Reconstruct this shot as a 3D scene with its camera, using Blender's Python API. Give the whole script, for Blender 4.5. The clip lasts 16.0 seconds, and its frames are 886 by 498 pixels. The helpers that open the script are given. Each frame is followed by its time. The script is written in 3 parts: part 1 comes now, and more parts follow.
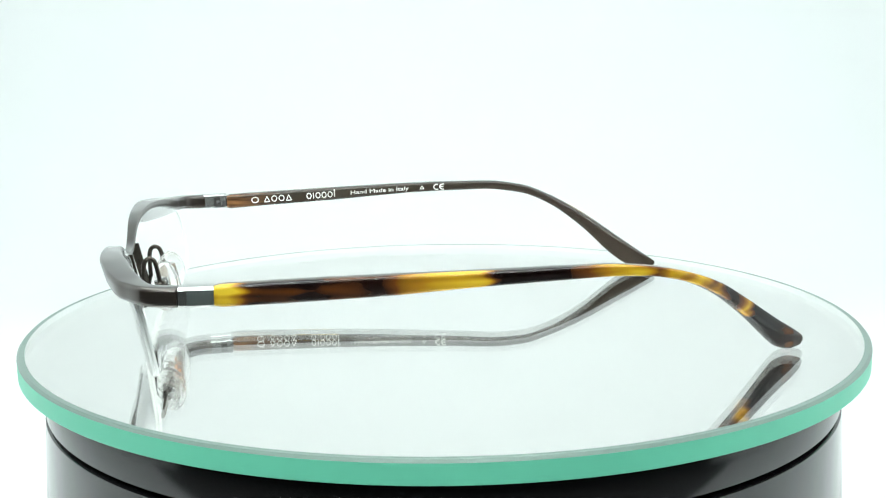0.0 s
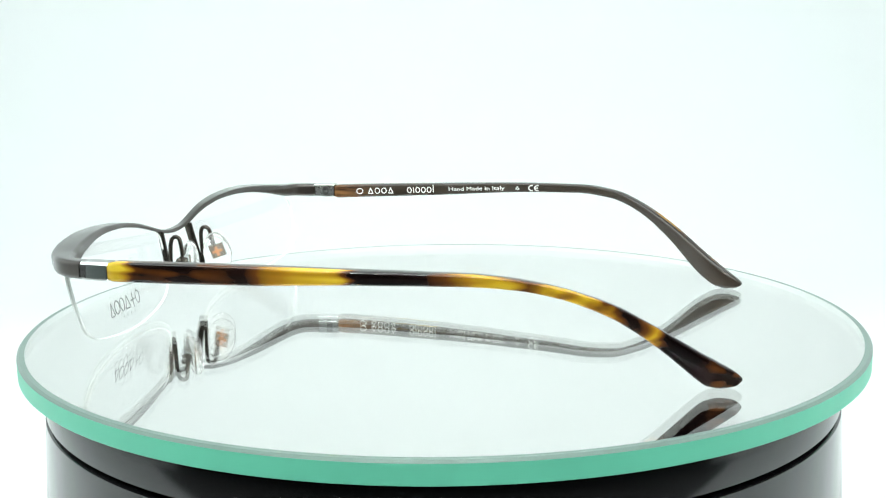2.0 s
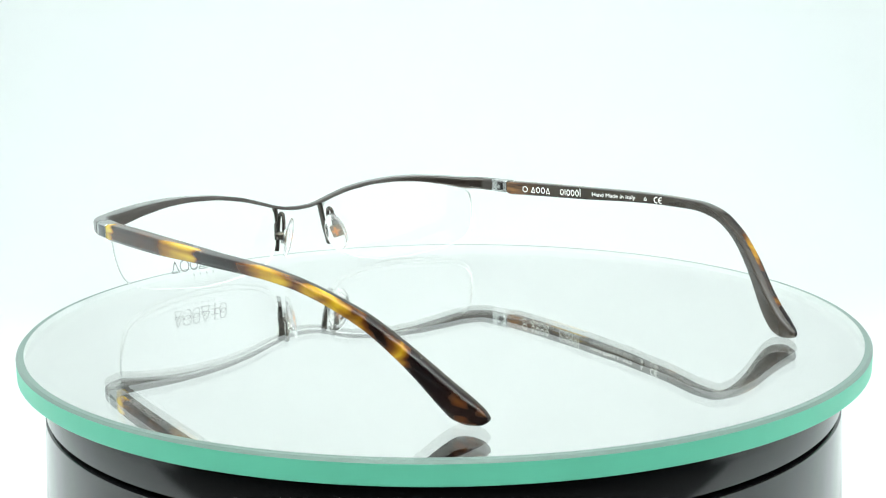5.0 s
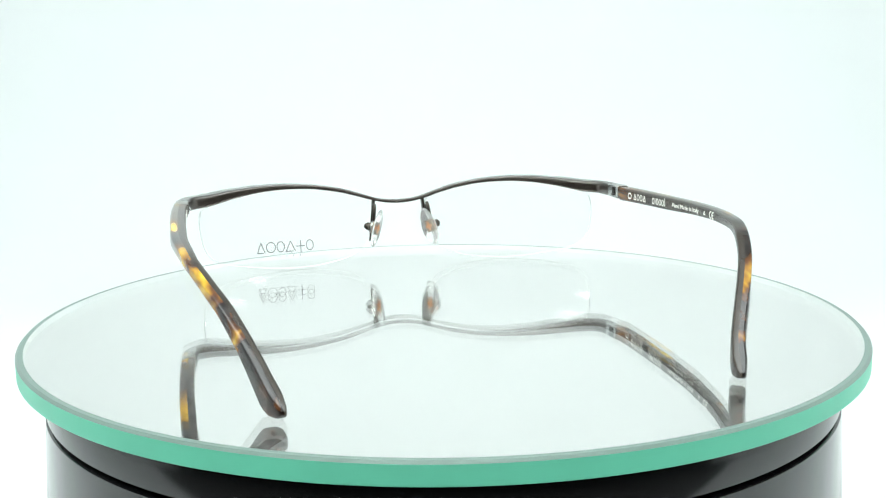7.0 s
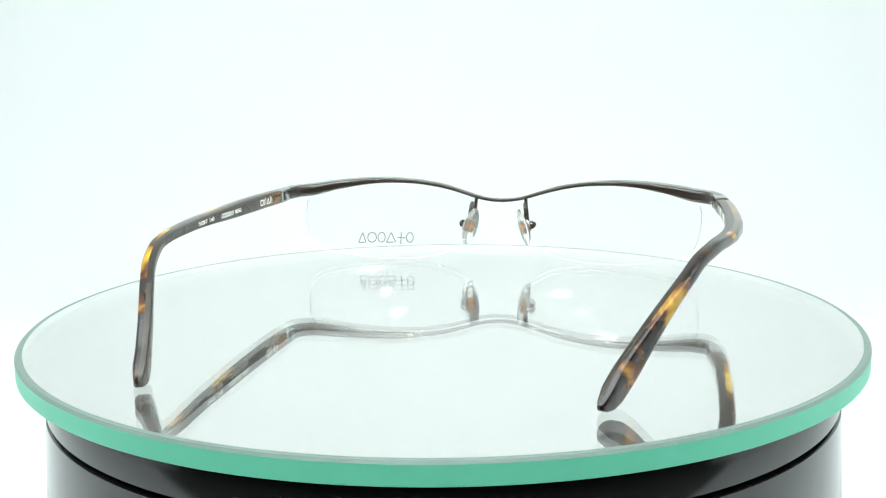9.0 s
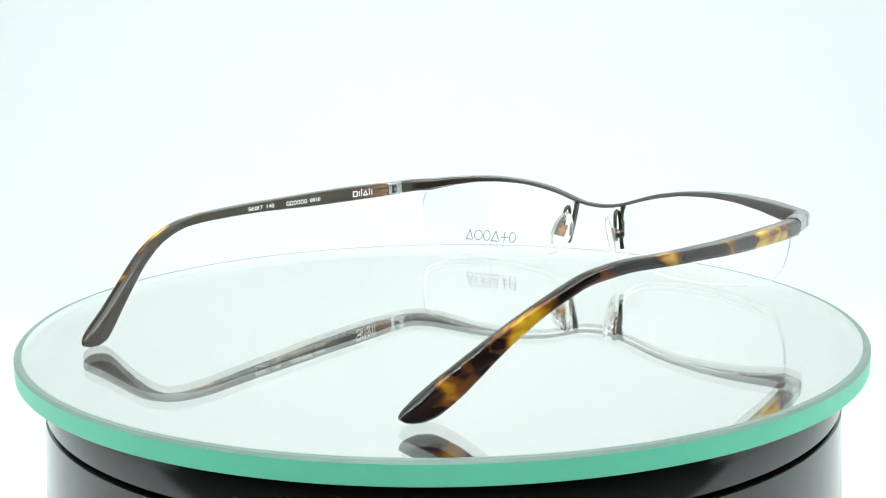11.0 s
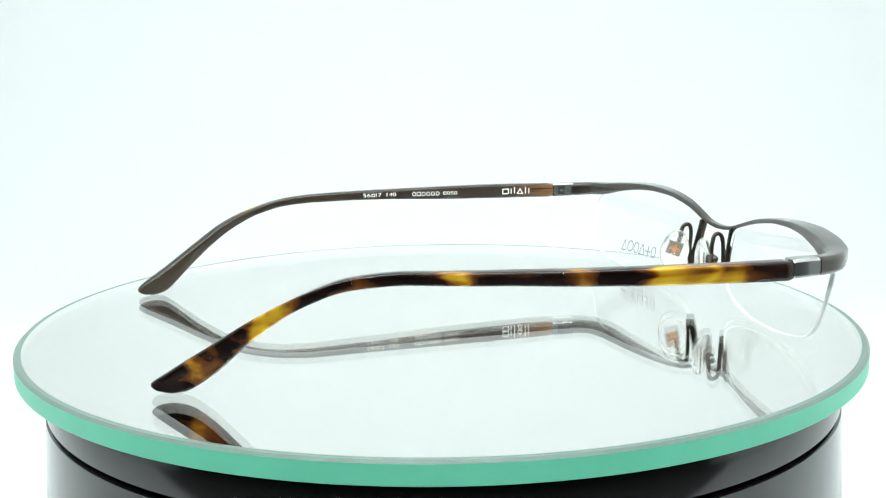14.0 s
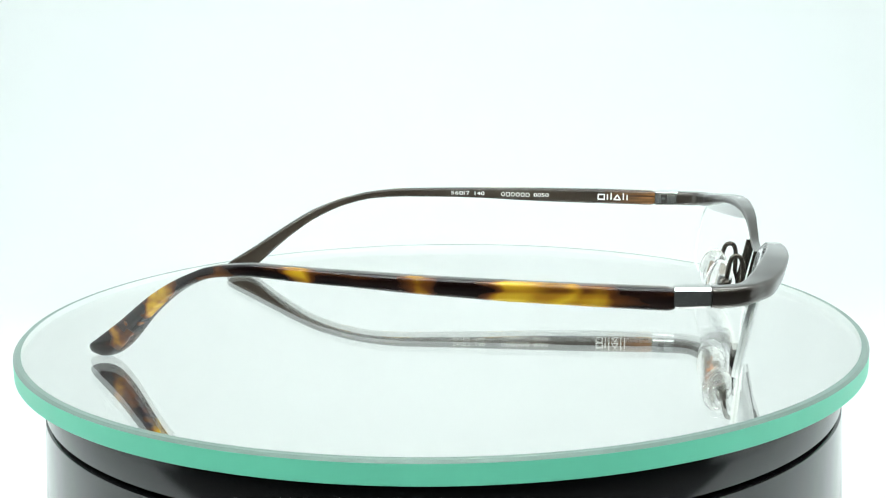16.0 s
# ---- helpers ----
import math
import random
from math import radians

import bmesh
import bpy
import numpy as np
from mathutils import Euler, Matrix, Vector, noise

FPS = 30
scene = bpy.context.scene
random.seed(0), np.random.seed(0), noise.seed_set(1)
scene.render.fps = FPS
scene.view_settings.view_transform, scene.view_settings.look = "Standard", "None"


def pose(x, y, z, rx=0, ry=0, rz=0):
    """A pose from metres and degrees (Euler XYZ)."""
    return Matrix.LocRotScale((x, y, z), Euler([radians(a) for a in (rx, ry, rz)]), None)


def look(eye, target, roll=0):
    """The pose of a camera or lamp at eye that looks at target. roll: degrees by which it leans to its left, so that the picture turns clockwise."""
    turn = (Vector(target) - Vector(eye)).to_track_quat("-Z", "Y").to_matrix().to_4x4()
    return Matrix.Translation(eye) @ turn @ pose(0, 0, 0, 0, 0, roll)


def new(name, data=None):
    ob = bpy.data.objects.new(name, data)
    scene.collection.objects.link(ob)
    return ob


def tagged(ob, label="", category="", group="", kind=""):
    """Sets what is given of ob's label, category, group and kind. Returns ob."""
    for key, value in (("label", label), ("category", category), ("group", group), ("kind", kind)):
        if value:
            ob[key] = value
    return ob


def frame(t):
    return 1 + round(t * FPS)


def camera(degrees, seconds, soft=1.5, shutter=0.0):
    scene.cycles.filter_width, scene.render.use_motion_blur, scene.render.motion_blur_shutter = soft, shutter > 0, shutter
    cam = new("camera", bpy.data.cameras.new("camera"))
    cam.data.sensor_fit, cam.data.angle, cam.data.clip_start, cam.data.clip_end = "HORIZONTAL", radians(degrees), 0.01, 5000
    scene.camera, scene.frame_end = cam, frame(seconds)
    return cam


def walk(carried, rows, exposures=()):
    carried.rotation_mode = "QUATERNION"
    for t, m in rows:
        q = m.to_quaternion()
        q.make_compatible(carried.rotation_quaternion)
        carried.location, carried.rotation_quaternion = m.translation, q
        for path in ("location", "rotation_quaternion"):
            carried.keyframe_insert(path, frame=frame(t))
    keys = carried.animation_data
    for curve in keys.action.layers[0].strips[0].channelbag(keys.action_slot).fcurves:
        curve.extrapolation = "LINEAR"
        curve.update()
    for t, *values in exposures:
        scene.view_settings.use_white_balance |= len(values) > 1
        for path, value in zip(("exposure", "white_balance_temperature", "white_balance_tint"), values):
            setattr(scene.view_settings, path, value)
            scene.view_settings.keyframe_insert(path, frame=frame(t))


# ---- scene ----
# ---------------------------------------------------------------- camera
EYE = (0.0, -0.29267, 0.07120)
YAW, PITCH, ROLL = radians(0.061), radians(-10.358), -0.663
AIM = (EYE[0] + math.sin(YAW) * math.cos(PITCH), EYE[1] + math.cos(YAW) * math.cos(PITCH), EYE[2] + math.sin(PITCH))
cam = camera(42.87, 16.0, soft=1.2)
walk(cam, [(0.0, look(EYE, AIM, ROLL)), (16.0, look(EYE, AIM, ROLL))])

# ---------------------------------------------------------------- world and lamps
FLOOR_Z = -0.070
BOX_X, BOX_BACK, BOX_FRONT, BOX_TOP = 0.37, 0.48, -0.19, 0.40
world = bpy.data.worlds.new("dim_room")
world.use_nodes = True
world.node_tree.nodes["Background"].inputs[0].default_value = (0.9, 1.0, 1.0, 1)
world.node_tree.nodes["Background"].inputs[1].default_value = 0.02
scene.world = world


def area(name, at, aim, sx, sy, watts, colour=(0.908, 1.0, 0.99)):
    la = bpy.data.lights.new(name, "AREA")
    la.shape, la.size, la.size_y, la.energy, la.color = "RECTANGLE", sx, sy, watts, colour
    ob = new(name, la)
    ob.matrix_world = look(at, aim)
    return ob


area("led_light_front", (0, -0.04, BOX_TOP - 0.012), (0, -0.06, 0), 0.62, 0.16, 2.10)
area("led_light_rear", (0, 0.10, BOX_TOP - 0.012), (0, 0.0, 0), 0.62, 0.06, 0.20)


# ---------------------------------------------------------------- materials
def material(name, colour, rough=0.5, metal=0.0, trans=0.0, ior=1.5, coat=0.0, spec=0.5):
    m = bpy.data.materials.new(name)
    m.use_nodes = True
    b = m.node_tree.nodes["Principled BSDF"]
    b.inputs["Base Color"].default_value = (*colour, 1)
    b.inputs["Roughness"].default_value = rough
    b.inputs["Metallic"].default_value = metal
    b.inputs["Transmission Weight"].default_value = trans
    b.inputs["IOR"].default_value = ior
    b.inputs["Coat Weight"].default_value = coat
    b.inputs["Coat Roughness"].default_value = 0.06 if coat < 0.8 else 0.16
    b.inputs["Specular IOR Level"].default_value = spec
    return m


def grain(m, scale, amount, bump=0.0, rough_amount=0.0, stretch=(1, 1, 1)):
    """Two scales of noise on colour, with an optional fine relief and uneven gloss."""
    nt = m.node_tree
    b = nt.nodes["Principled BSDF"]
    base = b.inputs["Base Color"].default_value[:]
    co = nt.nodes.new("ShaderNodeTexCoord")
    mp = nt.nodes.new("ShaderNodeMapping")
    mp.inputs["Scale"].default_value = stretch
    nt.links.new(co.outputs["Object"], mp.inputs["Vector"])
    fine = nt.nodes.new("ShaderNodeTexNoise")
    fine.inputs["Scale"].default_value, fine.inputs["Detail"].default_value = scale, 6
    wide = nt.nodes.new("ShaderNodeTexNoise")
    wide.inputs["Scale"].default_value, wide.inputs["Detail"].default_value = scale * 0.12, 3
    for n in (fine, wide):
        nt.links.new(mp.outputs[0], n.inputs["Vector"])
    add = nt.nodes.new("ShaderNodeMath")
    add.operation = "ADD"
    nt.links.new(fine.outputs[0], add.inputs[0])
    nt.links.new(wide.outputs[0], add.inputs[1])
    rng = nt.nodes.new("ShaderNodeMapRange")
    rng.inputs["From Min"].default_value, rng.inputs["From Max"].default_value = 0.6, 1.4
    rng.inputs["To Min"].default_value, rng.inputs["To Max"].default_value = 1 - amount, 1 + amount
    nt.links.new(add.outputs[0], rng.inputs[0])
    mul = nt.nodes.new("ShaderNodeVectorMath")
    mul.operation = "SCALE"
    mul.inputs[0].default_value = base[:3]
    nt.links.new(rng.outputs[0], mul.inputs["Scale"])
    nt.links.new(mul.outputs[0], b.inputs["Base Color"])
    if rough_amount:
        r = nt.nodes.new("ShaderNodeMapRange")
        r.inputs["From Min"].default_value, r.inputs["From Max"].default_value = 0.6, 1.4
        r0 = b.inputs["Roughness"].default_value
        r.inputs["To Min"].default_value, r.inputs["To Max"].default_value = max(0.0, r0 - rough_amount), r0 + rough_amount
        nt.links.new(add.outputs[0], r.inputs[0])
        nt.links.new(r.outputs[0], b.inputs["Roughness"])
    if bump:
        bp = nt.nodes.new("ShaderNodeBump")
        bp.inputs["Strength"].default_value, bp.inputs["Distance"].default_value = bump, 0.0002
        nt.links.new(fine.outputs[0], bp.inputs["Height"])
        nt.links.new(bp.outputs[0], b.inputs["Normal"])
    return m


def tortoise(name, stops):
    """Acetate sheet with amber clouds between dark brown ones. stops: places along the temple in mm (front to tip), and how amber it is there."""
    m = material(name, (0.1, 0.05, 0.02), rough=0.14, spec=0.42)
    nt = m.node_tree
    b = nt.nodes["Principled BSDF"]
    co = nt.nodes.new("ShaderNodeTexCoord")
    sep = nt.nodes.new("ShaderNodeSeparateXYZ")
    nt.links.new(co.outputs["Object"], sep.inputs[0])
    mp = nt.nodes.new("ShaderNodeMapping")
    mp.inputs["Scale"].default_value = (1.0, 0.45, 1.0)
    nt.links.new(co.outputs["Object"], mp.inputs["Vector"])
    nz = nt.nodes.new("ShaderNodeTexNoise")
    nz.inputs["Scale"].default_value, nz.inputs["Detail"].default_value = 260, 0.5
    nt.links.new(mp.outputs[0], nz.inputs["Vector"])
    streak = nt.nodes.new("ShaderNodeMapping")
    streak.inputs["Scale"].default_value = (1.0, 0.07, 1.0)
    nt.links.new(co.outputs["Object"], streak.inputs["Vector"])
    nz2 = nt.nodes.new("ShaderNodeTexNoise")
    nz2.inputs["Scale"].default_value, nz2.inputs["Detail"].default_value = 520, 0.8
    nt.links.new(streak.outputs[0], nz2.inputs["Vector"])
    wob = nt.nodes.new("ShaderNodeMapRange")
    wob.inputs["From Min"].default_value, wob.inputs["From Max"].default_value = 0.3, 0.7
    wob.inputs["To Min"].default_value, wob.inputs["To Max"].default_value = -0.0013, 0.0013
    nt.links.new(nz.outputs[0], wob.inputs[0])
    add = nt.nodes.new("ShaderNodeMath")
    add.operation = "ADD"
    nt.links.new(sep.outputs["Y"], add.inputs[0])
    nt.links.new(wob.outputs[0], add.inputs[1])
    feather = nt.nodes.new("ShaderNodeMapRange")
    feather.inputs["From Min"].default_value, feather.inputs["From Max"].default_value = 0.3, 0.7
    feather.inputs["To Min"].default_value, feather.inputs["To Max"].default_value = -0.0010, 0.0010
    nt.links.new(nz2.outputs[0], feather.inputs[0])
    drift = nt.nodes.new("ShaderNodeMath")
    drift.operation = "ADD"
    nt.links.new(add.outputs[0], drift.inputs[0])
    nt.links.new(feather.outputs[0], drift.inputs[1])
    pos = nt.nodes.new("ShaderNodeMapRange")
    pos.inputs["From Min"].default_value, pos.inputs["From Max"].default_value = -0.080, 0.060
    nt.links.new(drift.outputs[0], pos.inputs[0])
    # the table is read by two ramps, one for the front and one for the rear half
    fine = np.linspace(-84, 64, 741)
    raw = np.interp(fine, *zip(*sorted(stops)))
    ramps = []
    for y0, y1 in ((-79, -10), (-10, 59)):
        r = nt.nodes.new("ShaderNodeValToRGB")
        el = r.color_ramp.elements
        spots = np.linspace(y0, y1, 32)
        soft = [float((np.exp(-((fine - y) / 0.9) ** 2 / 2) * raw).sum() / np.exp(-((fine - y) / 0.9) ** 2 / 2).sum()) for y in spots]
        el[0].position, el[0].color = (y0 + 80) / 140, (*[soft[0]] * 3, 1)
        el[1].position, el[1].color = (y1 + 80) / 140, (*[soft[-1]] * 3, 1)
        for y, v in zip(spots[1:-1], soft[1:-1]):
            el.new((y + 80) / 140).color = (v, v, v, 1)
        nt.links.new(pos.outputs[0], r.inputs[0])
        ramps.append(r)
    which = nt.nodes.new("ShaderNodeMath")
    which.operation = "GREATER_THAN"
    which.inputs[1].default_value = 0.5
    nt.links.new(pos.outputs[0], which.inputs[0])
    along = nt.nodes.new("ShaderNodeMix")
    nt.links.new(which.outputs[0], along.inputs[0])
    nt.links.new(ramps[0].outputs[0], along.inputs[2])
    nt.links.new(ramps[1].outputs[0], along.inputs[3])
    mix = nt.nodes.new("ShaderNodeMath")
    mix.operation = "MULTIPLY_ADD"
    nt.links.new(nz2.outputs[0], mix.inputs[0])
    mix.inputs[1].default_value = 0.9
    nt.links.new(along.outputs[0], mix.inputs[2])
    sub = nt.nodes.new("ShaderNodeMath")
    sub.operation = "SUBTRACT"
    nt.links.new(mix.outputs[0], sub.inputs[0])
    sub.inputs[1].default_value = 0.51
    tint = nt.nodes.new("ShaderNodeValToRGB")
    t = tint.color_ramp.elements
    t[0].color, t[1].color = (0.004, 0.002, 0.002, 1), (0.68, 0.47, 0.035, 1)
    for q, c in ((0.2, (0.012, 0.005, 0.004)), (0.45, (0.095, 0.030, 0.006)), (0.68, (0.32, 0.15, 0.010)), (0.85, (0.50, 0.30, 0.016))):
        t.new(q).color = (*c, 1)
    nt.links.new(sub.outputs[0], tint.inputs[0])
    nt.links.new(tint.outputs[0], b.inputs["Base Color"])
    return m


# how amber the tortoiseshell is along each temple (mm from the axis, 0 dark to 1 yellow)
TORT_A = [(56.7, 1), (52.7, 0.9), (51.4, 0.3), (47.0, 0.2), (43.7, 0.27), (40.7, 0.27), (40.0, 0.1), (35.9, 0.15), (35.0, 0.42), (32.5, 0.42), (28.0, 0.4),
          (25.7, 0.3), (22.2, 0.27), (20.9, 0.55), (16.5, 0.78), (11.8, 0.9), (3.6, 0.88), (1.7, 0.7), (0.5, 0.08), (-14.5, 0.08), (-15.8, 0.42),
          (-20.8, 0.65), (-24.6, 0.82), (-32.3, 0.78), (-34.0, 0.33), (-36.2, 0.33), (-37.7, 0.88), (-42.3, 0.88), (-51.4, 0.68), (-54.2, 0.12), (-56.8, 0.12),
          (-58.3, 0.85), (-60.6, 0.82), (-62.9, 0.08), (-69.7, 0.05), (-71.7, 0.32), (-75.6, 0.25)]
TORT_B = [(56.8, 0.24), (52.2, 0.2), (48.1, 0.2), (46.8, 0.32), (45.9, 0.6), (40.4, 0.6), (39.9, 0.3), (39.2, 0.3), (38.4, 0.8), (36.5, 0.88), (34.9, 0.62),
          (31.8, 0.72), (30.0, 0.92), (22.8, 0.88), (21.7, 0.5), (20.6, 0.08), (12.8, 0.08), (11.1, 0.25), (9.4, 0.7), (6.6, 0.62), (4.9, 0.15), (-4.5, 0.18),
          (-15.1, 0.1), (-15.9, 0.8), (-18.8, 0.8), (-19.8, 0.1), (-33.5, 0.1), (-35.8, 0.5), (-38.1, 0.5), (-40.3, 0.2), (-43.4, 0.1), (-48.4, 0.1),
          (-50.4, 0.78), (-55.2, 0.9), (-57.7, 0.4), (-60.0, 0.1), (-63.1, 0.15), (-64.7, 0.55), (-68.3, 0.5), (-70.1, 0.2), (-72.9, 0.15)]
WHITE = grain(material("white_photo_paper", (0.86, 0.875, 0.875), 0.85, spec=0.2), 40, 0.006)
ROOM = grain(material("dim_room_paint", (0.10, 0.10, 0.10), 0.8), 3, 0.1)
LED = bpy.data.materials.new("led_glow")
LED.use_nodes = True
LED.node_tree.nodes["Principled BSDF"].inputs["Emission Color"].default_value = (0.90, 1.0, 0.97, 1)
LED.node_tree.nodes["Principled BSDF"].inputs["Emission Strength"].default_value = 360
ALU = material("led_bar_aluminium", (0.7, 0.7, 0.7), 0.4, 1.0)
GLASS = material("clear_float_glass", (0.988, 0.995, 0.991), 0.0, trans=1.0, ior=1.62)
# opaque pale colour, stands in for backdrop light seen through the far edge
EDGE_LIGHT = material("painted_light_through_edge", (0.44, 0.47, 0.465), 0.5)
SILVERING = material("mirror_silvering", (0.995, 0.985, 0.97), 0.0, 1.0)
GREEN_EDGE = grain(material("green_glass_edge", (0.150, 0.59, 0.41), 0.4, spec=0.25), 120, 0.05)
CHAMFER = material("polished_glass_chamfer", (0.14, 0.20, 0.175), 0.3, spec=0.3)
BLACK_GLOSS = grain(material("black_gloss_plastic", (0.005, 0.005, 0.006), 0.13), 200, 0.2, 0.02, 0.04)
BRONZE = grain(material("brushed_bronze_lacquer", (0.044, 0.034, 0.028), 0.28, 0.7, coat=1.0), 900, 0.06)
STEEL = grain(material("polished_steel", (0.50, 0.51, 0.50), 0.25, 1.0), 900, 0.03, 0.0, 0.015)
GUNMETAL = material("dark_gunmetal", (0.07, 0.06, 0.05), 0.25, 0.9)
INLAY = material("grey_green_enamel", (0.075, 0.088, 0.085), 0.35, 0.2)
DARK = material("dark_recess", (0.02, 0.018, 0.016), 0.4)


def brown_acetate():
    """Dark brown acetate, redder and streaked towards the hinge."""
    m = grain(material("dark_brown_acetate", (0.030, 0.022, 0.016), 0.25), 500, 0.12, 0.0, 0.015, (1, 0.1, 1))
    nt = m.node_tree
    b = nt.nodes["Principled BSDF"]
    old = b.inputs["Base Color"].links[0].from_socket
    co = nt.nodes.new("ShaderNodeTexCoord")
    sep = nt.nodes.new("ShaderNodeSeparateXYZ")
    nt.links.new(co.outputs["Object"], sep.inputs[0])
    mp = nt.nodes.new("ShaderNodeMapping")
    mp.inputs["Scale"].default_value = (1, 0.04, 1)
    nt.links.new(co.outputs["Object"], mp.inputs["Vector"])
    nz = nt.nodes.new("ShaderNodeTexNoise")
    nz.inputs["Scale"].default_value, nz.inputs["Detail"].default_value = 1100, 2
    nt.links.new(mp.outputs[0], nz.inputs["Vector"])
    ramp = nt.nodes.new("ShaderNodeValToRGB")
    ramp.color_ramp.elements[0].position, ramp.color_ramp.elements[0].color = 0.35, (0.028, 0.012, 0.008, 1)
    ramp.color_ramp.elements[1].position, ramp.color_ramp.elements[1].color = 0.68, (0.21, 0.095, 0.03, 1)
    nt.links.new(nz.outputs[0], ramp.inputs[0])
    near = nt.nodes.new("ShaderNodeMapRange")
    near.inputs["From Min"].default_value, near.inputs["From Max"].default_value = 0.040, 0.054
    nt.links.new(sep.outputs["Y"], near.inputs[0])
    mix = nt.nodes.new("ShaderNodeMix")
    mix.data_type = "RGBA"
    nt.links.new(near.outputs[0], mix.inputs[0])
    nt.links.new(old, mix.inputs[6])
    nt.links.new(ramp.outputs[0], mix.inputs[7])
    nt.links.new(mix.outputs[2], b.inputs["Base Color"])
    return m


BROWN = brown_acetate()
LENS = material("clear_demo_lens", (1.0, 1.0, 1.0), 0.0, trans=1.0, ior=1.36)
LENS_EDGE = material("frosted_lens_edge", (0.74, 0.765, 0.755), 0.5)
CORD = material("clear_nylon_cord", (0.95, 0.96, 0.955), 0.15, trans=0.85, ior=1.5)
SILICONE = material("clear_silicone", (1.0, 1.0, 0.99), 0.08, trans=0.92, ior=1.34)
ORANGE = material("orange_enamel", (0.50, 0.17, 0.03), 0.4)
PLATE = material("brown_pad_plate", (0.14, 0.105, 0.07), 0.4, 0.3)
INK = material("white_print", (0.80, 0.80, 0.76), 0.5)
GREY_INK = material("grey_lens_print", (0.14, 0.14, 0.14), 0.5)
TORT_LEFT = tortoise("amber_tortoise_left", TORT_A)
TORT_RIGHT = tortoise("amber_tortoise_right", TORT_B)


# ---------------------------------------------------------------- mesh helpers
def mm(*v):
    return Vector(v) * 0.001


def smooth_by_angle(me, deg=35):
    me.polygons.foreach_set("use_smooth", [True] * len(me.polygons))
    me.set_sharp_from_angle(angle=radians(deg))


def part(name, bm, mats, parent=None, label="", deg=35):
    """Links a bmesh as one mesh object under a thing or a part."""
    bmesh.ops.recalc_face_normals(bm, faces=bm.faces)
    me = bpy.data.meshes.new(name)
    bm.to_mesh(me)
    bm.free()
    for m in (mats if isinstance(mats, (list, tuple)) else [mats]):
        me.materials.append(m)
    smooth_by_angle(me, deg)
    ob = new(name, me)
    ob.parent = parent
    return tagged(ob, label)


def loft(rings, bm=None, cap=True, closed=True):
    """Skins rings of equal length."""
    bm = bm or bmesh.new()
    vs = [[bm.verts.new(q) for q in r] for r in rings]
    for a, b in zip(vs, vs[1:]):
        n = len(a)
        for i in range(n if closed else n - 1):
            j = (i + 1) % n
            bm.faces.new((a[i], a[j], b[j], b[i]))
    if cap:
        bm.faces.new(vs[0])
        bm.faces.new(vs[-1][::-1])
    return bm


def curve(table, ys, soft=4.0):
    """Smooth reading of a table of (place, value) at the places ys."""
    table = sorted(table)
    fine = np.linspace(table[0][0], table[-1][0], 600)
    v = np.interp(fine, [q[0] for q in table], [q[1] for q in table])
    w = max(1, int(soft / (fine[1] - fine[0])))
    pad = np.concatenate([2 * v[0] - v[w:0:-1], v, 2 * v[-1] - v[-2:-w - 2:-1]])
    k = np.hanning(2 * w + 3)[1:-1]
    return np.interp(ys, fine, np.convolve(pad, k / k.sum(), "valid"))


def superring(c, n, up, a, b, count=20, power=0.45, lo=0.0, hi=2 * math.pi, inset=0.0):
    """A rounded section at c: half width a along n, half height b along up."""
    out = []
    full = hi - lo > 6.2
    for i in range(count):
        t = lo + (hi - lo) * i / (count if full else count - 1)
        x, y = math.cos(t), math.sin(t)
        x = math.copysign(abs(x) ** power, x) * a + inset
        y = math.copysign(abs(y) ** power, y) * b
        out.append(Vector(c) + Vector(n) * x + Vector(up) * y)
    return out


def tube(points, radius, sides=10):
    """A round wire through the points, smoothed."""
    P = np.array(points)
    s = np.concatenate([[0], np.cumsum(np.linalg.norm(np.diff(P, axis=0), axis=1))])
    n = max(8, len(points) * 5)
    u = np.linspace(0, s[-1], n)
    Q = np.stack([curve(list(zip(s, P[:, k])), u, s[-1] / len(points) * 0.6) for k in range(3)], -1)
    rings = []
    ref = Vector((1, 0.05, 0.02))
    for i in range(n):
        t = Vector(Q[min(i + 1, n - 1)] - Q[max(i - 1, 0)]).normalized()
        a = (ref - t * ref.dot(t)).normalized()
        ref = a
        b = t.cross(a)
        rings.append([Vector(Q[i]) + (a * math.cos(2 * math.pi * k / sides) + b * math.sin(2 * math.pi * k / sides)) * radius for k in range(sides)])
    return loft(rings)


def box(c, ex, ey, ez, bevel=0.0):
    """A bevelled block with centre c and half-edge vectors."""
    bm = bmesh.new()
    bmesh.ops.create_cube(bm, size=2)
    m = Matrix((ex, ey, ez)).transposed().to_4x4()
    bmesh.ops.transform(bm, matrix=Matrix.Translation(c) @ m, verts=bm.verts)
    if bevel:
        bmesh.ops.bevel(bm, geom=bm.edges[:], offset=bevel, segments=2, affect="EDGES", profile=0.5)
    return bm


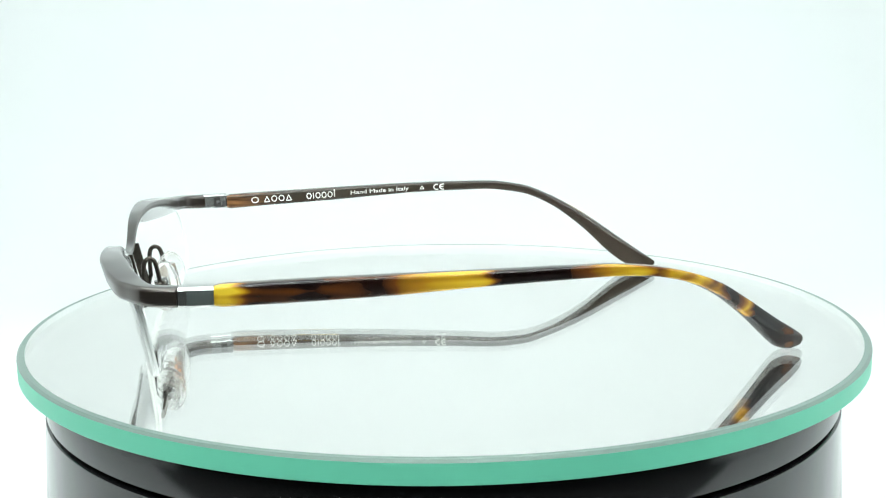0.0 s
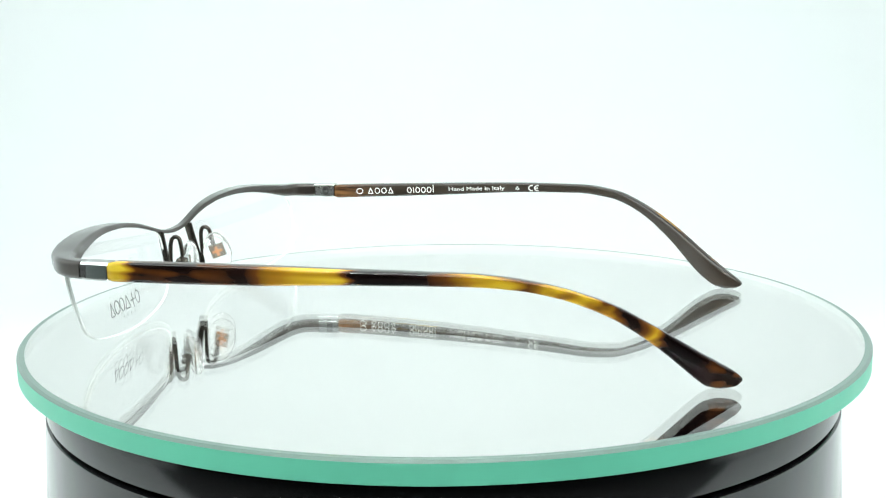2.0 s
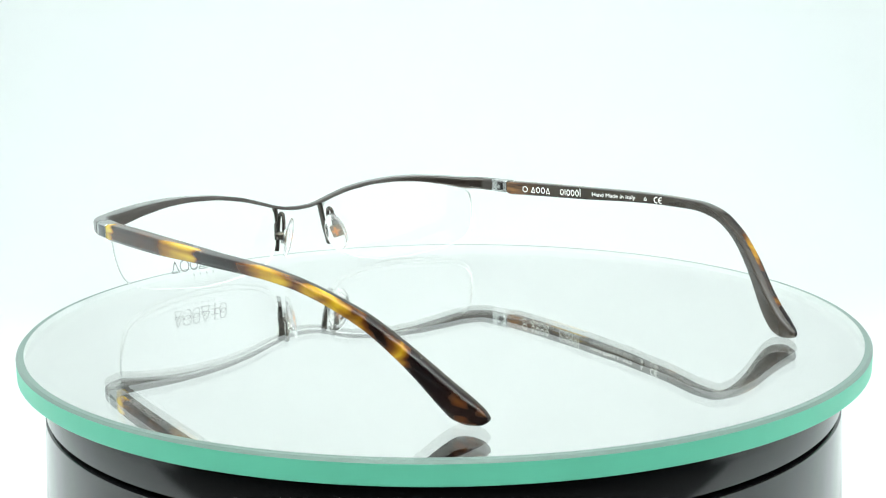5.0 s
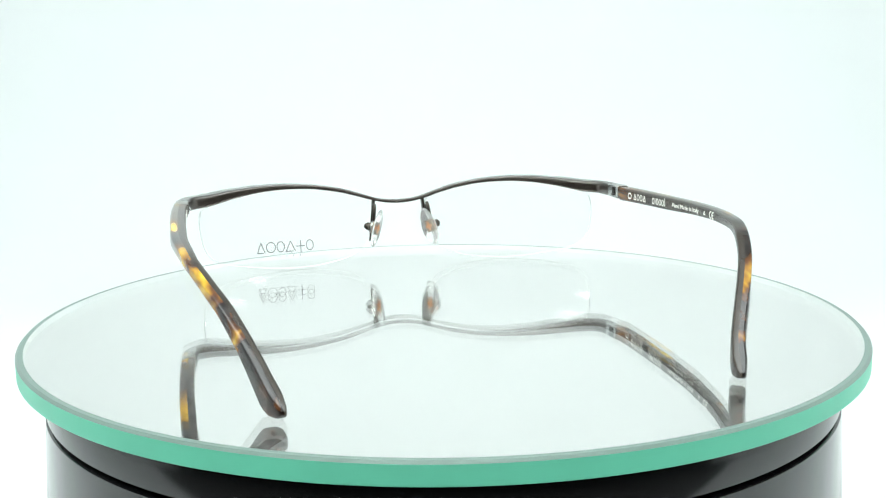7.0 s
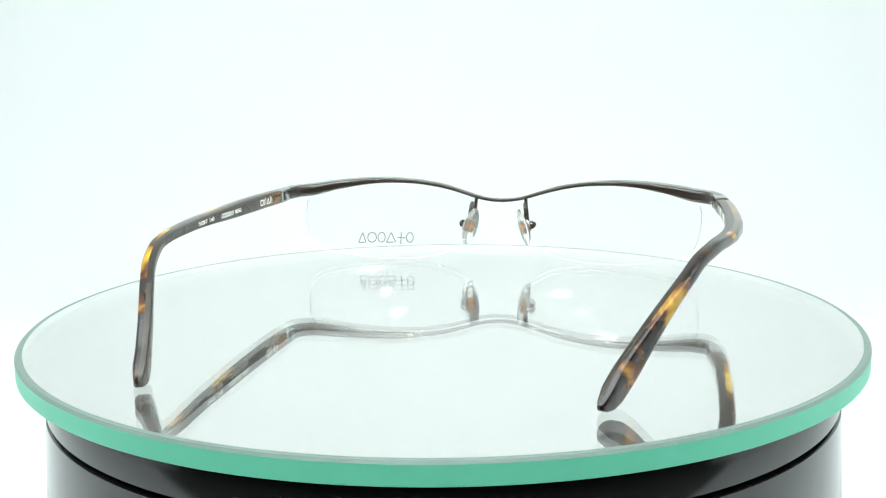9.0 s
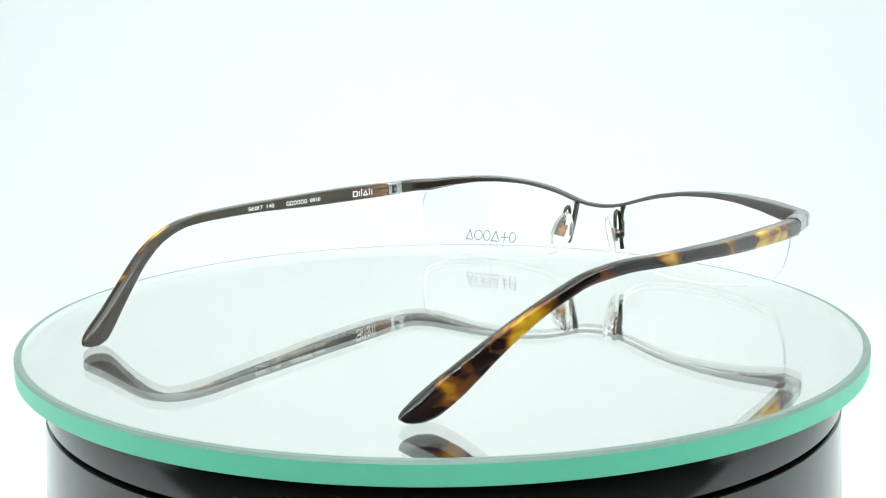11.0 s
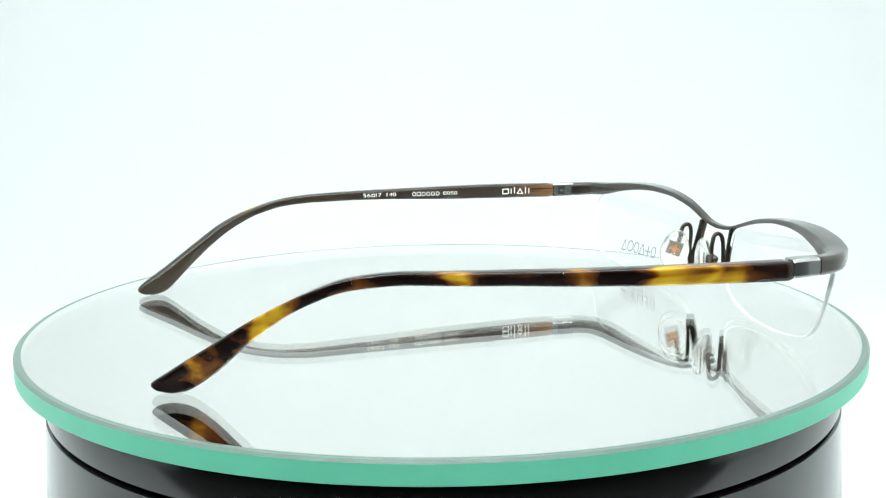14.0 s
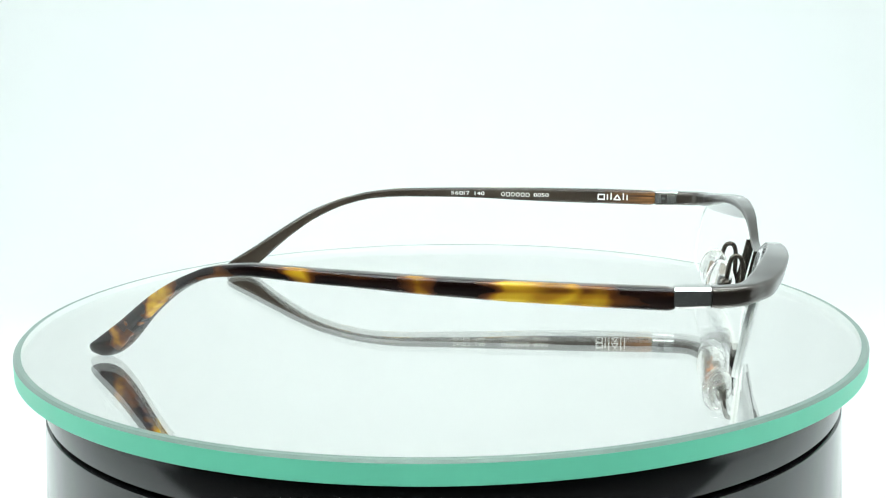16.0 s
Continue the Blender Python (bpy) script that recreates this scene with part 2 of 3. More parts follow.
def add_box(bm, c, ex, ey, ez):
    """Adds a plain block to a bmesh."""
    v = {(i, j, k): bm.verts.new(Vector(c) + Vector(ex) * i + Vector(ey) * j + Vector(ez) * k) for i in (-1, 1) for j in (-1, 1) for k in (-1, 1)}
    for q in (((-1, -1, -1), (-1, -1, 1), (-1, 1, 1), (-1, 1, -1)), ((1, -1, -1), (1, 1, -1), (1, 1, 1), (1, -1, 1)),
              ((-1, -1, -1), (1, -1, -1), (1, -1, 1), (-1, -1, 1)), ((-1, 1, -1), (-1, 1, 1), (1, 1, 1), (1, 1, -1)),
              ((-1, -1, -1), (-1, 1, -1), (1, 1, -1), (1, -1, -1)), ((-1, -1, 1), (1, -1, 1), (1, 1, 1), (-1, 1, 1))):
        bm.faces.new([v[k] for k in q])


def lathe(profile, centre=(0, 0), n=192, caps=True):
    """Turns a profile of (radius, z) round the upright axis."""
    rings = [[Vector((centre[0] + r * math.cos(2 * math.pi * i / n), centre[1] + r * math.sin(2 * math.pi * i / n), z)) for i in range(n)] for r, z in profile]
    return loft(rings, cap=caps)


# ---------------------------------------------------------------- photo box and room
def photo_box():
    # floor that sweeps up into the back wall, one sheet
    prof = [(-0.140, FLOOR_Z), (BOX_BACK - 0.16, FLOOR_Z)]
    for i in range(1, 17):
        a = math.pi / 2 * i / 16
        prof.append((BOX_BACK - 0.16 + 0.16 * math.sin(a), FLOOR_Z + 0.16 - 0.16 * math.cos(a)))
    prof.append((BOX_BACK, BOX_TOP))
    bm = bmesh.new()
    th = 0.004
    outer = [(y, z - th) if z < FLOOR_Z + 0.05 else (y + th, z) for y, z in prof]
    ring = prof + outer[::-1]
    loft([[Vector((x, y, z)) for y, z in ring] for x in (-BOX_X + 0.001, BOX_X - 0.001)], bm)
    tagged(part("backdrop", bm, WHITE), "seamless white paper sweep under and behind the turntable", "backdrop", kind="structure")
    depth, mid = (BOX_BACK - BOX_FRONT) / 2, (BOX_BACK + BOX_FRONT) / 2
    zc, hz = (BOX_TOP + FLOOR_Z) / 2, (BOX_TOP - FLOOR_Z) / 2
    for s, nm in ((-1, "wall_west"), (1, "wall_east")):
        bm = box((s * (BOX_X + 0.004), mid, zc), (0.004, 0, 0), (0, depth, 0), (0, 0, hz))
        tagged(part(nm, bm, WHITE), "white inner side wall of the photo box", "wall", kind="structure")
    bm = box((0, mid, BOX_TOP + 0.004), (BOX_X, 0, 0), (0, depth, 0), (0, 0, 0.004))
    tagged(part("ceiling", bm, WHITE), "white inner ceiling of the photo box", "ceiling", kind="structure")


def room():
    for nm, c, h in (("wall_south", (0, -1.6, 0.7), (1.6, 0.02, 1.1)), ("wall_north", (0, 1.6, 0.7), (1.6, 0.02, 1.1)),
                     ("wall_left", (-1.6, 0, 0.7), (0.02, 1.58, 1.1)), ("wall_right", (1.6, 0, 0.7), (0.02, 1.58, 1.1)),
                     ("ceiling_room", (0, 0, 1.82), (1.6, 1.6, 0.02)), ("table", (0, 0, FLOOR_Z - 0.025), (1.2, 1.2, 0.02))):
        bm = box(c, (h[0], 0, 0), (0, h[1], 0), (0, 0, h[2]))
        tagged(part(nm, bm, ROOM), "plain dim surface of the dark room round the photo box", "wall", kind="structure")


def led_bar(y, depth):
    e = new("led_bar")
    e.location = (0, y, BOX_TOP - 0.004)
    tagged(e, "aluminium bar with rows of white LEDs under the box ceiling", "lamp", group="LED bars")
    part("rail", box((0, 0, 0.0), (0.33, 0, 0), (0, depth, 0), (0, 0, 0.003), 0.0006), ALU, e)
    return e


photo_box()
room()
for y, depth in ((-0.04, 0.084), (0.10, 0.034)):
    led_bar(y, depth)


def studio_lamp():
    """The lamp over the camera: a tilted aluminium tray with bare rows of LEDs, on two arms from the box ceiling."""
    m = look((0, -0.275, 0.285), (0, -0.07, 0))
    e = new("studio_lamp")
    e.matrix_world = m
    tagged(e, "tilted aluminium lamp tray with bare rows of white LEDs", "lamp")
    part("tray", box((0, 0, 0.006), (0.24, 0, 0), (0, 0.06, 0), (0, 0, 0.003), 0.0006), ALU, e)
    inv = m.inverted()
    for sx in (-1, 1):
        p, q = Vector((sx * 0.2, 0.05, 0.009)), inv @ Vector((sx * 0.2, BOX_FRONT + 0.02, BOX_TOP + 0.012))
        d = (q - p).normalized()
        n = d.cross(Vector((1, 0, 0))).normalized()
        part("arm", box((p + q) / 2, (0.006, 0, 0), (q - p) / 2, n * 0.003), ALU, e)
    for i in range(9):
        bm = bmesh.new()
        for j in range(6):
            c = Vector((-0.2 + 0.05 * i, -0.045 + 0.018 * j, 0.0024))
            ring = [bm.verts.new(c + Vector((0.003 * math.cos(k * math.pi / 5), 0.003 * math.sin(k * math.pi / 5), 0))) for k in range(10)]
            bm.faces.new(ring)
            low = [bm.verts.new(v.co + Vector((0, 0, 0.0008))) for v in ring]
            for k in range(10):
                bm.faces.new((ring[k], ring[(k + 1) % 10], low[(k + 1) % 10], low[k]))
        part("led_strip", bm, LED, e, "column of glowing white LEDs")
    return e


studio_lamp()

# ---------------------------------------------------------------- turntable
R_DISC, T_DISC, T_TOP = 0.107, 0.00482, 0.00475
R_BASE = 0.101


def turntable():
    e = new("turntable")
    e.location = (0, 0, FLOOR_Z)
    tagged(e, "round glossy black plastic turntable base with a groove round its side", "turntable")
    z0 = FLOOR_Z
    zt = -T_DISC - 0.0006
    zg = -0.0155
    low = [(0.0, 0), (R_BASE - 0.004, 0), (R_BASE + 0.0018, 0.0008), (R_BASE + 0.0028, 0.003), (R_BASE + 0.0002, zg - 0.0008 - z0), (R_BASE - 0.0003, zg - 0.0005 - z0), (R_BASE - 0.003, zg - 0.0005 - z0)]
    up = [(R_BASE - 0.003, zg + 0.0003 - z0), (R_BASE - 0.0004, zg + 0.0003 - z0), (R_BASE, zg + 0.0007 - z0), (R_BASE, zt - 0.0012 - z0), (R_BASE - 0.0003, zt - 0.0004 - z0), (R_BASE - 0.0012, zt - z0), (0.0005, zt - z0)]
    part("base_body", lathe([(max(r, 0.0005), z) for r, z in low]), BLACK_GLOSS, e)
    part("top_ring", lathe(up), BLACK_GLOSS, e)
    part("groove_core", lathe([(R_BASE - 0.0035, zg - 0.0008 - z0), (R_BASE - 0.0035, zg + 0.0006 - z0)]), DARK, e)
    return e


def glass_disc():
    e = new("glass_disc")
    tagged(e, "round mirror-backed clear glass plate with a polished green edge", "glass plate")
    c = (0.0001, -0.0004)
    b = 0.0002
    ch = 0.0006
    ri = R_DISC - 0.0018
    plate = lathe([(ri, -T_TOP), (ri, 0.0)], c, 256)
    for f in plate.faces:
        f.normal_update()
        # inner side face: light passing through the edge, put into its colour
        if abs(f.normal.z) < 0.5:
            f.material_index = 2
        elif f.calc_center_median().z < -0.001:
            f.material_index = 1
    clear = part("plate", plate, [GLASS, SILVERING, EDGE_LIGHT], e, "clear mirror-backed glass", deg=25)
    clear.visible_shadow = False
    part("backing_paint", lathe([(ri, -T_DISC), (ri, -T_TOP - 0.00002)], c, 128), DARK, e, "dark backing paint under the silvering")
    band = [(ri + 0.00002, -T_DISC), (R_DISC - b, -T_DISC), (R_DISC, -T_DISC + b), (R_DISC, -ch), (R_DISC - ch, -0.00002), (ri + 0.00002, -0.00002), (ri + 0.00002, -T_DISC)]
    bm = lathe(band, c, 256, caps=False)
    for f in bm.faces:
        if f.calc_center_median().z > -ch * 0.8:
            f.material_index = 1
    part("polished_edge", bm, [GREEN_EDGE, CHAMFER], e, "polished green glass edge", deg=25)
    return e


turntable()
disc = glass_disc()

# ---------------------------------------------------------------- eyeglasses
CX = 3.0
glasses = new("eyeglasses")
tagged(glasses, "half-rimless bronze metal eyeglasses with tortoiseshell temples, standing on the glass plate", "eyeglasses")

# temples: side, sideways place, upper and lower edge along their length, in mm
TEMPLES = {
    -1: dict(x=[(-77.5, -48.6), (-69.4, -51.3), (-61.7, -54.2), (-55.3, -56.9), (-44.8, -61.3), (-32.9, -64.6), (-20, -66.0), (-6, -67.2), (24, -67.7), (45, -67.5), (57, -67.0)],
             up=[(-77.5, 2.2), (-76.5, 3.3), (-68.9, 7.9), (-60.4, 13.5), (-51.8, 18.9), (-43.1, 22.2), (-34.3, 24.3), (-25.3, 25.2), (-10.8, 25.4), (20, 25.5), (37.7, 25.4), (57, 25.0)],
             lo=[(-77.5, 1.6), (-76.5, 0.5), (-73, 0.1), (-70, 0.7), (-67.2, 3.0), (-60.5, 9.3), (-51.9, 15.8), (-43.2, 19.9), (-34.4, 22.1), (-25.3, 22.7), (-10.8, 22.6), (2, 22.3), (20, 21.4), (37.8, 20.95), (57, 20.6)]),
    1: dict(x=[(-76.5, 47.3), (-68.8, 49.9), (-62.2, 53.8), (-56.3, 57.5), (-46.4, 63.0), (-31.9, 68.5), (-20, 71.6), (-12, 73.2), (5, 74.9), (25, 74.9), (45, 74.4), (57, 73.4)],
            up=[(-76.5, 2.2), (-75.5, 3.0), (-73.6, 4.2), (-65, 10.1), (-56.6, 16.4), (-48.2, 21.5), (-39.4, 25.5), (-29.6, 26.9), (-5.4, 26.5), (23, 25.6), (57, 24.6)],
            lo=[(-76.5, 1.4), (-75.3, 0.5), (-72, 0.1), (-69, 0.7), (-66.5, 2.2), (-63.4, 4.6), (-56.6, 12.0), (-48.2, 18.8), (-39.4, 23.0), (-28.7, 24.3), (-5.3, 23.5), (23.1, 21.7), (57, 20.2)])}
TEMPLE_FRONT = {-1: 56.8, 1: 56.8}


def half_thick(side, y):
    tip = min(q[0] for q in TEMPLES[side]["x"])
    return np.interp(y, [tip, tip + 1, tip + 4, -33, -20, 0, 57], [0.5, 1.05, 1.65, 1.6, 1.8, 2.1, 2.1])


def temple_line(side, ys):
    T = TEMPLES[side]
    x = curve(T["x"], ys, 7)
    u = curve(T["up"], ys, 1.2)
    lo = curve(T["lo"], ys, 1.2)
    us, ls = curve(T["up"], ys, 6), curve(T["lo"], ys, 6)
    w = np.clip((np.asarray(ys) + 68) / 6, 0, 1)
    u, lo = w * us + (1 - w) * u, w * ls + (1 - w) * lo
    return x, u, lo


def temple(side, amber):
    tip = min(q[0] for q in TEMPLES[side]["x"])
    ys = np.concatenate([np.linspace(TEMPLE_FRONT[side], -55, 90), np.linspace(-55.5, tip + 2, 46), tip + 2 - np.array([0.4, 0.8, 1.1, 1.4, 1.6, 1.8, 1.92])])
    x, u, lo = temple_line(side, ys)
    inner, outer = [], []
    for i, y in enumerate(ys):
        k0, k1 = max(i - 1, 0), min(i + 1, len(ys) - 1)
        t = Vector((x[k1] - x[k0], ys[k1] - ys[k0], 0)).normalized()
        n = Vector((-t.y, t.x, 0))
        n = n if n.x * side > 0 else -n
        h = (u[i] - lo[i]) / 2
        d = float(half_thick(side, y))
        e = min(1.0, 0.86 + 0.14 * (TEMPLE_FRONT[side] - y) / 0.8)
        d, h = d * e, h * e
        c = Vector((x[i], y, (u[i] + lo[i]) / 2)) * 0.001
        a = superring(c, n, (0, 0, 1), d * 0.001, h * 0.001, 15, 0.4, -math.pi / 2, math.pi / 2)
        outer.append([c + n * 0.00001 + Vector((0, 0, -h * 0.001))] + a + [c + n * 0.00001 + Vector((0, 0, h * 0.001))])
        a = superring(c, -n, (0, 0, 1), d * 0.001, h * 0.001, 15, 0.4, -math.pi / 2, math.pi / 2)
        inner.append([c - n * 0.00001 + Vector((0, 0, -h * 0.001))] + a + [c - n * 0.00001 + Vector((0, 0, h * 0.001))])
    body = part("temple", loft(inner), BROWN, glasses, "dark brown acetate inner layer of the temple")
    part("outer_layer", loft(outer), amber, body, "amber and dark brown tortoiseshell acetate layer")
    return body


def cut_mark(side, y, body):
    """A short dark cut across the top of the outer layer."""
    x, u, lo = temple_line(side, np.array([y - 0.5, y, y + 0.5]))
    d = float(half_thick(side, y))
    along = mm(x[2] - x[0], 1.0, u[2] - u[0]).normalized()
    across = Vector((side, 0, 0))
    up = across.cross(along).normalized()
    up = up if up.z > 0 else -up
    part("cut_mark", box(mm(x[1] + side * d * 0.42, y, u[1] - 0.12), across * (d * 0.00042), along * 0.0001, up * 0.00022), DARK, body, "short dark cut in the acetate")


left_temple = temple(-1, TORT_LEFT)
right_temple = temple(1, TORT_RIGHT)
cut_mark(-1, -63.3, left_temple)
cut_mark(1, -40.5, right_temple)


# front: face surface of the curved, tilted front
def front_y(x, z):
    return 81.0 - 8.4 * (x / 67.4) ** 2 - 0.214 * (20.4 - z)


BROW_UP = [(0, 20.25), (4, 20.4), (7.5, 21.0), (11, 22.3), (14, 23.2), (18.8, 24.7), (28, 26.2), (37.5, 26.85), (46.5, 26.75), (55.7, 26.0), (60, 25.5), (62, 25.2), (65, 24.85)]
BROW_LO = [(0, 19.15), (4, 19.35), (8, 20.15), (14, 22.0), (18.8, 23.35), (28, 24.95), (37.5, 25.3), (46.5, 24.75), (55.7, 23.1), (60, 22.0), (62, 21.5), (65, 20.85)]


def round_rect(c, n, up, a, b, k, steps=5):
    """A rectangular section with rounded corners."""
    r = min(a, b) * k
    out = []
    for q in range(4):
        sx, sy = ((1, 1), (-1, 1), (-1, -1), (1, -1))[q]
        for i in range(steps + 1):
            t = math.pi / 2 * (q + i / steps)
            out.append(Vector(c) + Vector(n) * (sx * (a - r) + r * math.cos(t)) + Vector(up) * (sy * (b - r) + r * math.sin(t)))
    return out


def brow_bar():
    half = []
    for x in np.linspace(0, 62.5, 60):
        zu, zl = float(curve(BROW_UP, x, 3)), float(curve(BROW_LO, x, 3))
        if x < 3:
            zu, zl = float(np.interp(x, *zip(*BROW_UP))), float(np.interp(x, *zip(*BROW_LO)))
        d = float(np.interp(x, [0, 10, 40, 56, 62.5], [0.75, 0.8, 1.0, 1.5, 1.9]))
        fwd = float(np.interp(x, [0, 15, 30, 45, 56, 62.5], [0.3, 0.6, 1.6, 3.0, 3.0, 2.2]))
        half.append((x, front_y(x, (zu + zl) / 2) - d + fwd / 2, zu, zl, d + fwd / 2))
    # round the corner and back along the end piece
    x0, y0, zu0, zl0, d0 = half[-1]
    turn = [(64.6, 72.2, 2.35), (66.6, 71.1, 2.15), (68.0, 69.6, 2.05), (68.8, 68.0, 2.0), (69.2, 66.2, 2.0), (69.5, 64.6, 2.0), (69.65, 63.7, 2.0)]
    for k, (x, y, dk) in enumerate(turn):
        w = (k + 1) / len(turn)
        half.append((x, y, zu0 + (24.85 - zu0) * min(1, w * 1.6), zl0 + (20.75 - zl0) * min(1, w * 1.6), dk))
    # one flowing line: even steps, rounded over a few millimetres
    H = np.array(half)
    run = np.concatenate([[0], np.cumsum(np.linalg.norm(np.diff(H[:, :2], axis=0), axis=1))])
    u = np.linspace(0, run[-1], 110)
    soft = np.stack([curve(list(zip(run, H[:, k])), u, 2.2 if k in (0, 1) else 4.0) for k in range(5)], -1)
    keep = np.clip(u / 8, 0, 1)[:, None]
    raw = np.stack([np.interp(u, run, H[:, k]) for k in range(5)], -1)
    half = [tuple(q) for q in soft * keep + raw * (1 - keep)]
    full = [(-x, y, a, b, d) for x, y, a, b, d in half[::-1]] + half[1:]
    rings = []
    for i, (x, y, zu, zl, d) in enumerate(full):
        p, q = full[max(i - 1, 0)], full[min(i + 1, len(full) - 1)]
        t = Vector((q[0] - p[0], q[1] - p[1], 0)).normalized()
        n = Vector((-t.y, t.x, 0))
        lean = Vector((0, 0.214 * min(1.0, max(0.0, (68 - abs(x)) / 18)), 1))
        c = mm(x + CX, y, (zu + zl) / 2)
        rings.append(round_rect(c, n, lean, d * 0.001, (zu - zl) * 0.0005, 0.55))
    return part("brow_bar", loft(rings), BRONZE, glasses, "brown bronze metal brow bar and bridge", deg=80)


brow_bar()


def cut_ring(c, side, a, b, ch):
    """A section with flat faces and cut corners."""
    return [Vector(c) + Vector((side * x, 0, z)) for x, z in ((a, -b + ch), (a, b - ch), (a - ch * 1.3, b), (-a + ch * 0.5, b), (-a, b - ch * 0.5), (-a, -b + ch * 0.5), (-a + ch * 0.5, -b), (a - ch * 1.3, -b))]


def hinge(side):
    T = TEMPLES[side]
    xt = float(curve(T["x"], 56.8, 7)) - CX
    x0 = side * 69.65
    seam = 62.4 if side < 0 else 60.9


    def block_of(rows):
        rings = []
        for y, g in rows:
            w = (63.7 - y) / 6.9
            c = mm(x0 + (xt - x0) * w + CX, y, 22.8 - 0.05 * w)
            rings.append(cut_ring(c, side, 0.00205 * g, 0.00212 * g, 0.00055))
        return loft(rings)

    block = part("hinge_block", block_of(((seam, 0.98), (57.05, 0.98), (56.85, 0.94))), STEEL, glasses, "polished steel hinge block", deg=30)
    part("hinge_knuckle", block_of(((63.75, 0.95), (seam - 0.2, 0.95))), STEEL, block, "short steel knuckle by the brow bar", deg=30)
    if side < 0:
        mid = (seam - 0.25 + 57.0) / 2
        w = (63.7 - mid) / 6.9
        cx = x0 + (xt - x0) * w + CX + side * 2.0
        lean = (xt - x0) / -6.9
        half = (seam - 0.3 - 57.05) / 2
        part("hinge_inlay", box(mm(cx, mid, 22.78), mm(0.05, 0, 0), mm(lean * half, half, 0), mm(0, 0, 1.5), 0.00002), INLAY, block, "grey-green enamel inlay")
    xi = x0 - side * 2.0 + CX
    part("hinge_slot", box(mm(xi, 59.6, 22.8), mm(0.12, 0, 0), mm(0, 1.0, 0), mm(0, 0, 1.35), 0.0001), DARK, block, "dark slot of the hinge")
    bm = bmesh.new()
    bmesh.ops.create_cone(bm, cap_ends=True, segments=16, radius1=0.00062, radius2=0.00055, depth=0.0005)
    bmesh.ops.transform(bm, matrix=Matrix.Translation(mm(xi - side * 0.2, 59.4, 22.8)) @ Matrix.Rotation(radians(90), 4, "Y"), verts=bm.verts)
    part("hinge_screw", bm, STEEL, block, "small steel hinge screw")
    return block


for s in (-1, 1):
    hinge(s)

LENS_RIM = [(8.9, 20.3), (14, 22.2), (19.7, 23.6), (29, 25.2), (38, 25.5), (47.5, 24.8), (56.6, 23.2), (63.6, 21.0), (64.7, 19.0), (64.4, 13.0), (63.4, 8.2),
            (61.6, 5.2), (58.7, 3.6), (55, 2.6), (46.5, 1.2), (37.5, 0.35), (28, 0.55), (19, 2.0), (13.6, 4.0), (11.2, 6.2), (10.0, 9.0), (9.2, 14.0)]


def lens_outline():
    P = np.array(LENS_RIM + LENS_RIM[:1])
    s = np.concatenate([[0], np.cumsum(np.linalg.norm(np.diff(P, axis=0), axis=1))])
    u = np.linspace(0, s[-1], 121)[:-1]
    X, Z = np.interp(u, s, P[:, 0]), np.interp(u, s, P[:, 1])
    k = np.array([0.25, 0.5, 0.25])
    for _ in range(3):
        X = k[0] * np.roll(X, 1) + k[1] * X + k[2] * np.roll(X, -1)
        Z = k[0] * np.roll(Z, 1) + k[1] * Z + k[2] * np.roll(Z, -1)
    return X, Z


def lens(side):
    X, Z = lens_outline()
    cx, cz = 37.0, 13.0
    th = 1.3

    def ring(k, back):
        return [mm(side * (cx + (x - cx) * k) + CX, front_y(cx + (x - cx) * k, cz + (z - cz) * k) - 0.5 - back, cz + (z - cz) * k + 0.02) for x, z in zip(X, Z)]
    ks = (0.05, 0.25, 0.45, 0.65, 0.85, 0.97, 1.0)
    rings = [ring(k, 0) for k in ks] + [ring(k, th) for k in ks[::-1]]
    bm = loft(rings)
    n = len(X)
    bm.faces.ensure_lookup_table()
    for i, f in enumerate(bm.faces):
        if i // n == 6:
            f.material_index = 1
    ob = part("lens", bm, [LENS, LENS_EDGE], glasses, "clear lens with a frosted lower edge")
    ob.visible_shadow = False
    # nylon cord in the groove of the free edge
    sel = [(x, z) for x, z in zip(X, Z) if z < 20.0 and (x > 60 or z < 7.5)]
    pts = [mm(side * x + CX + side * 0.12 * (1 if x > 50 else 0), front_y(x, z) - 0.5 - th / 2, z - 0.1 * (z < 7) + 0.1) for x, z in sel]
    if len(pts) > 4:
        part("nylon_cord", tube(pts[::2], 0.00016, 8), CORD, ob, "clear nylon cord along the lens edge")
    return ob


left_lens = lens(-1)
right_lens = lens(1)


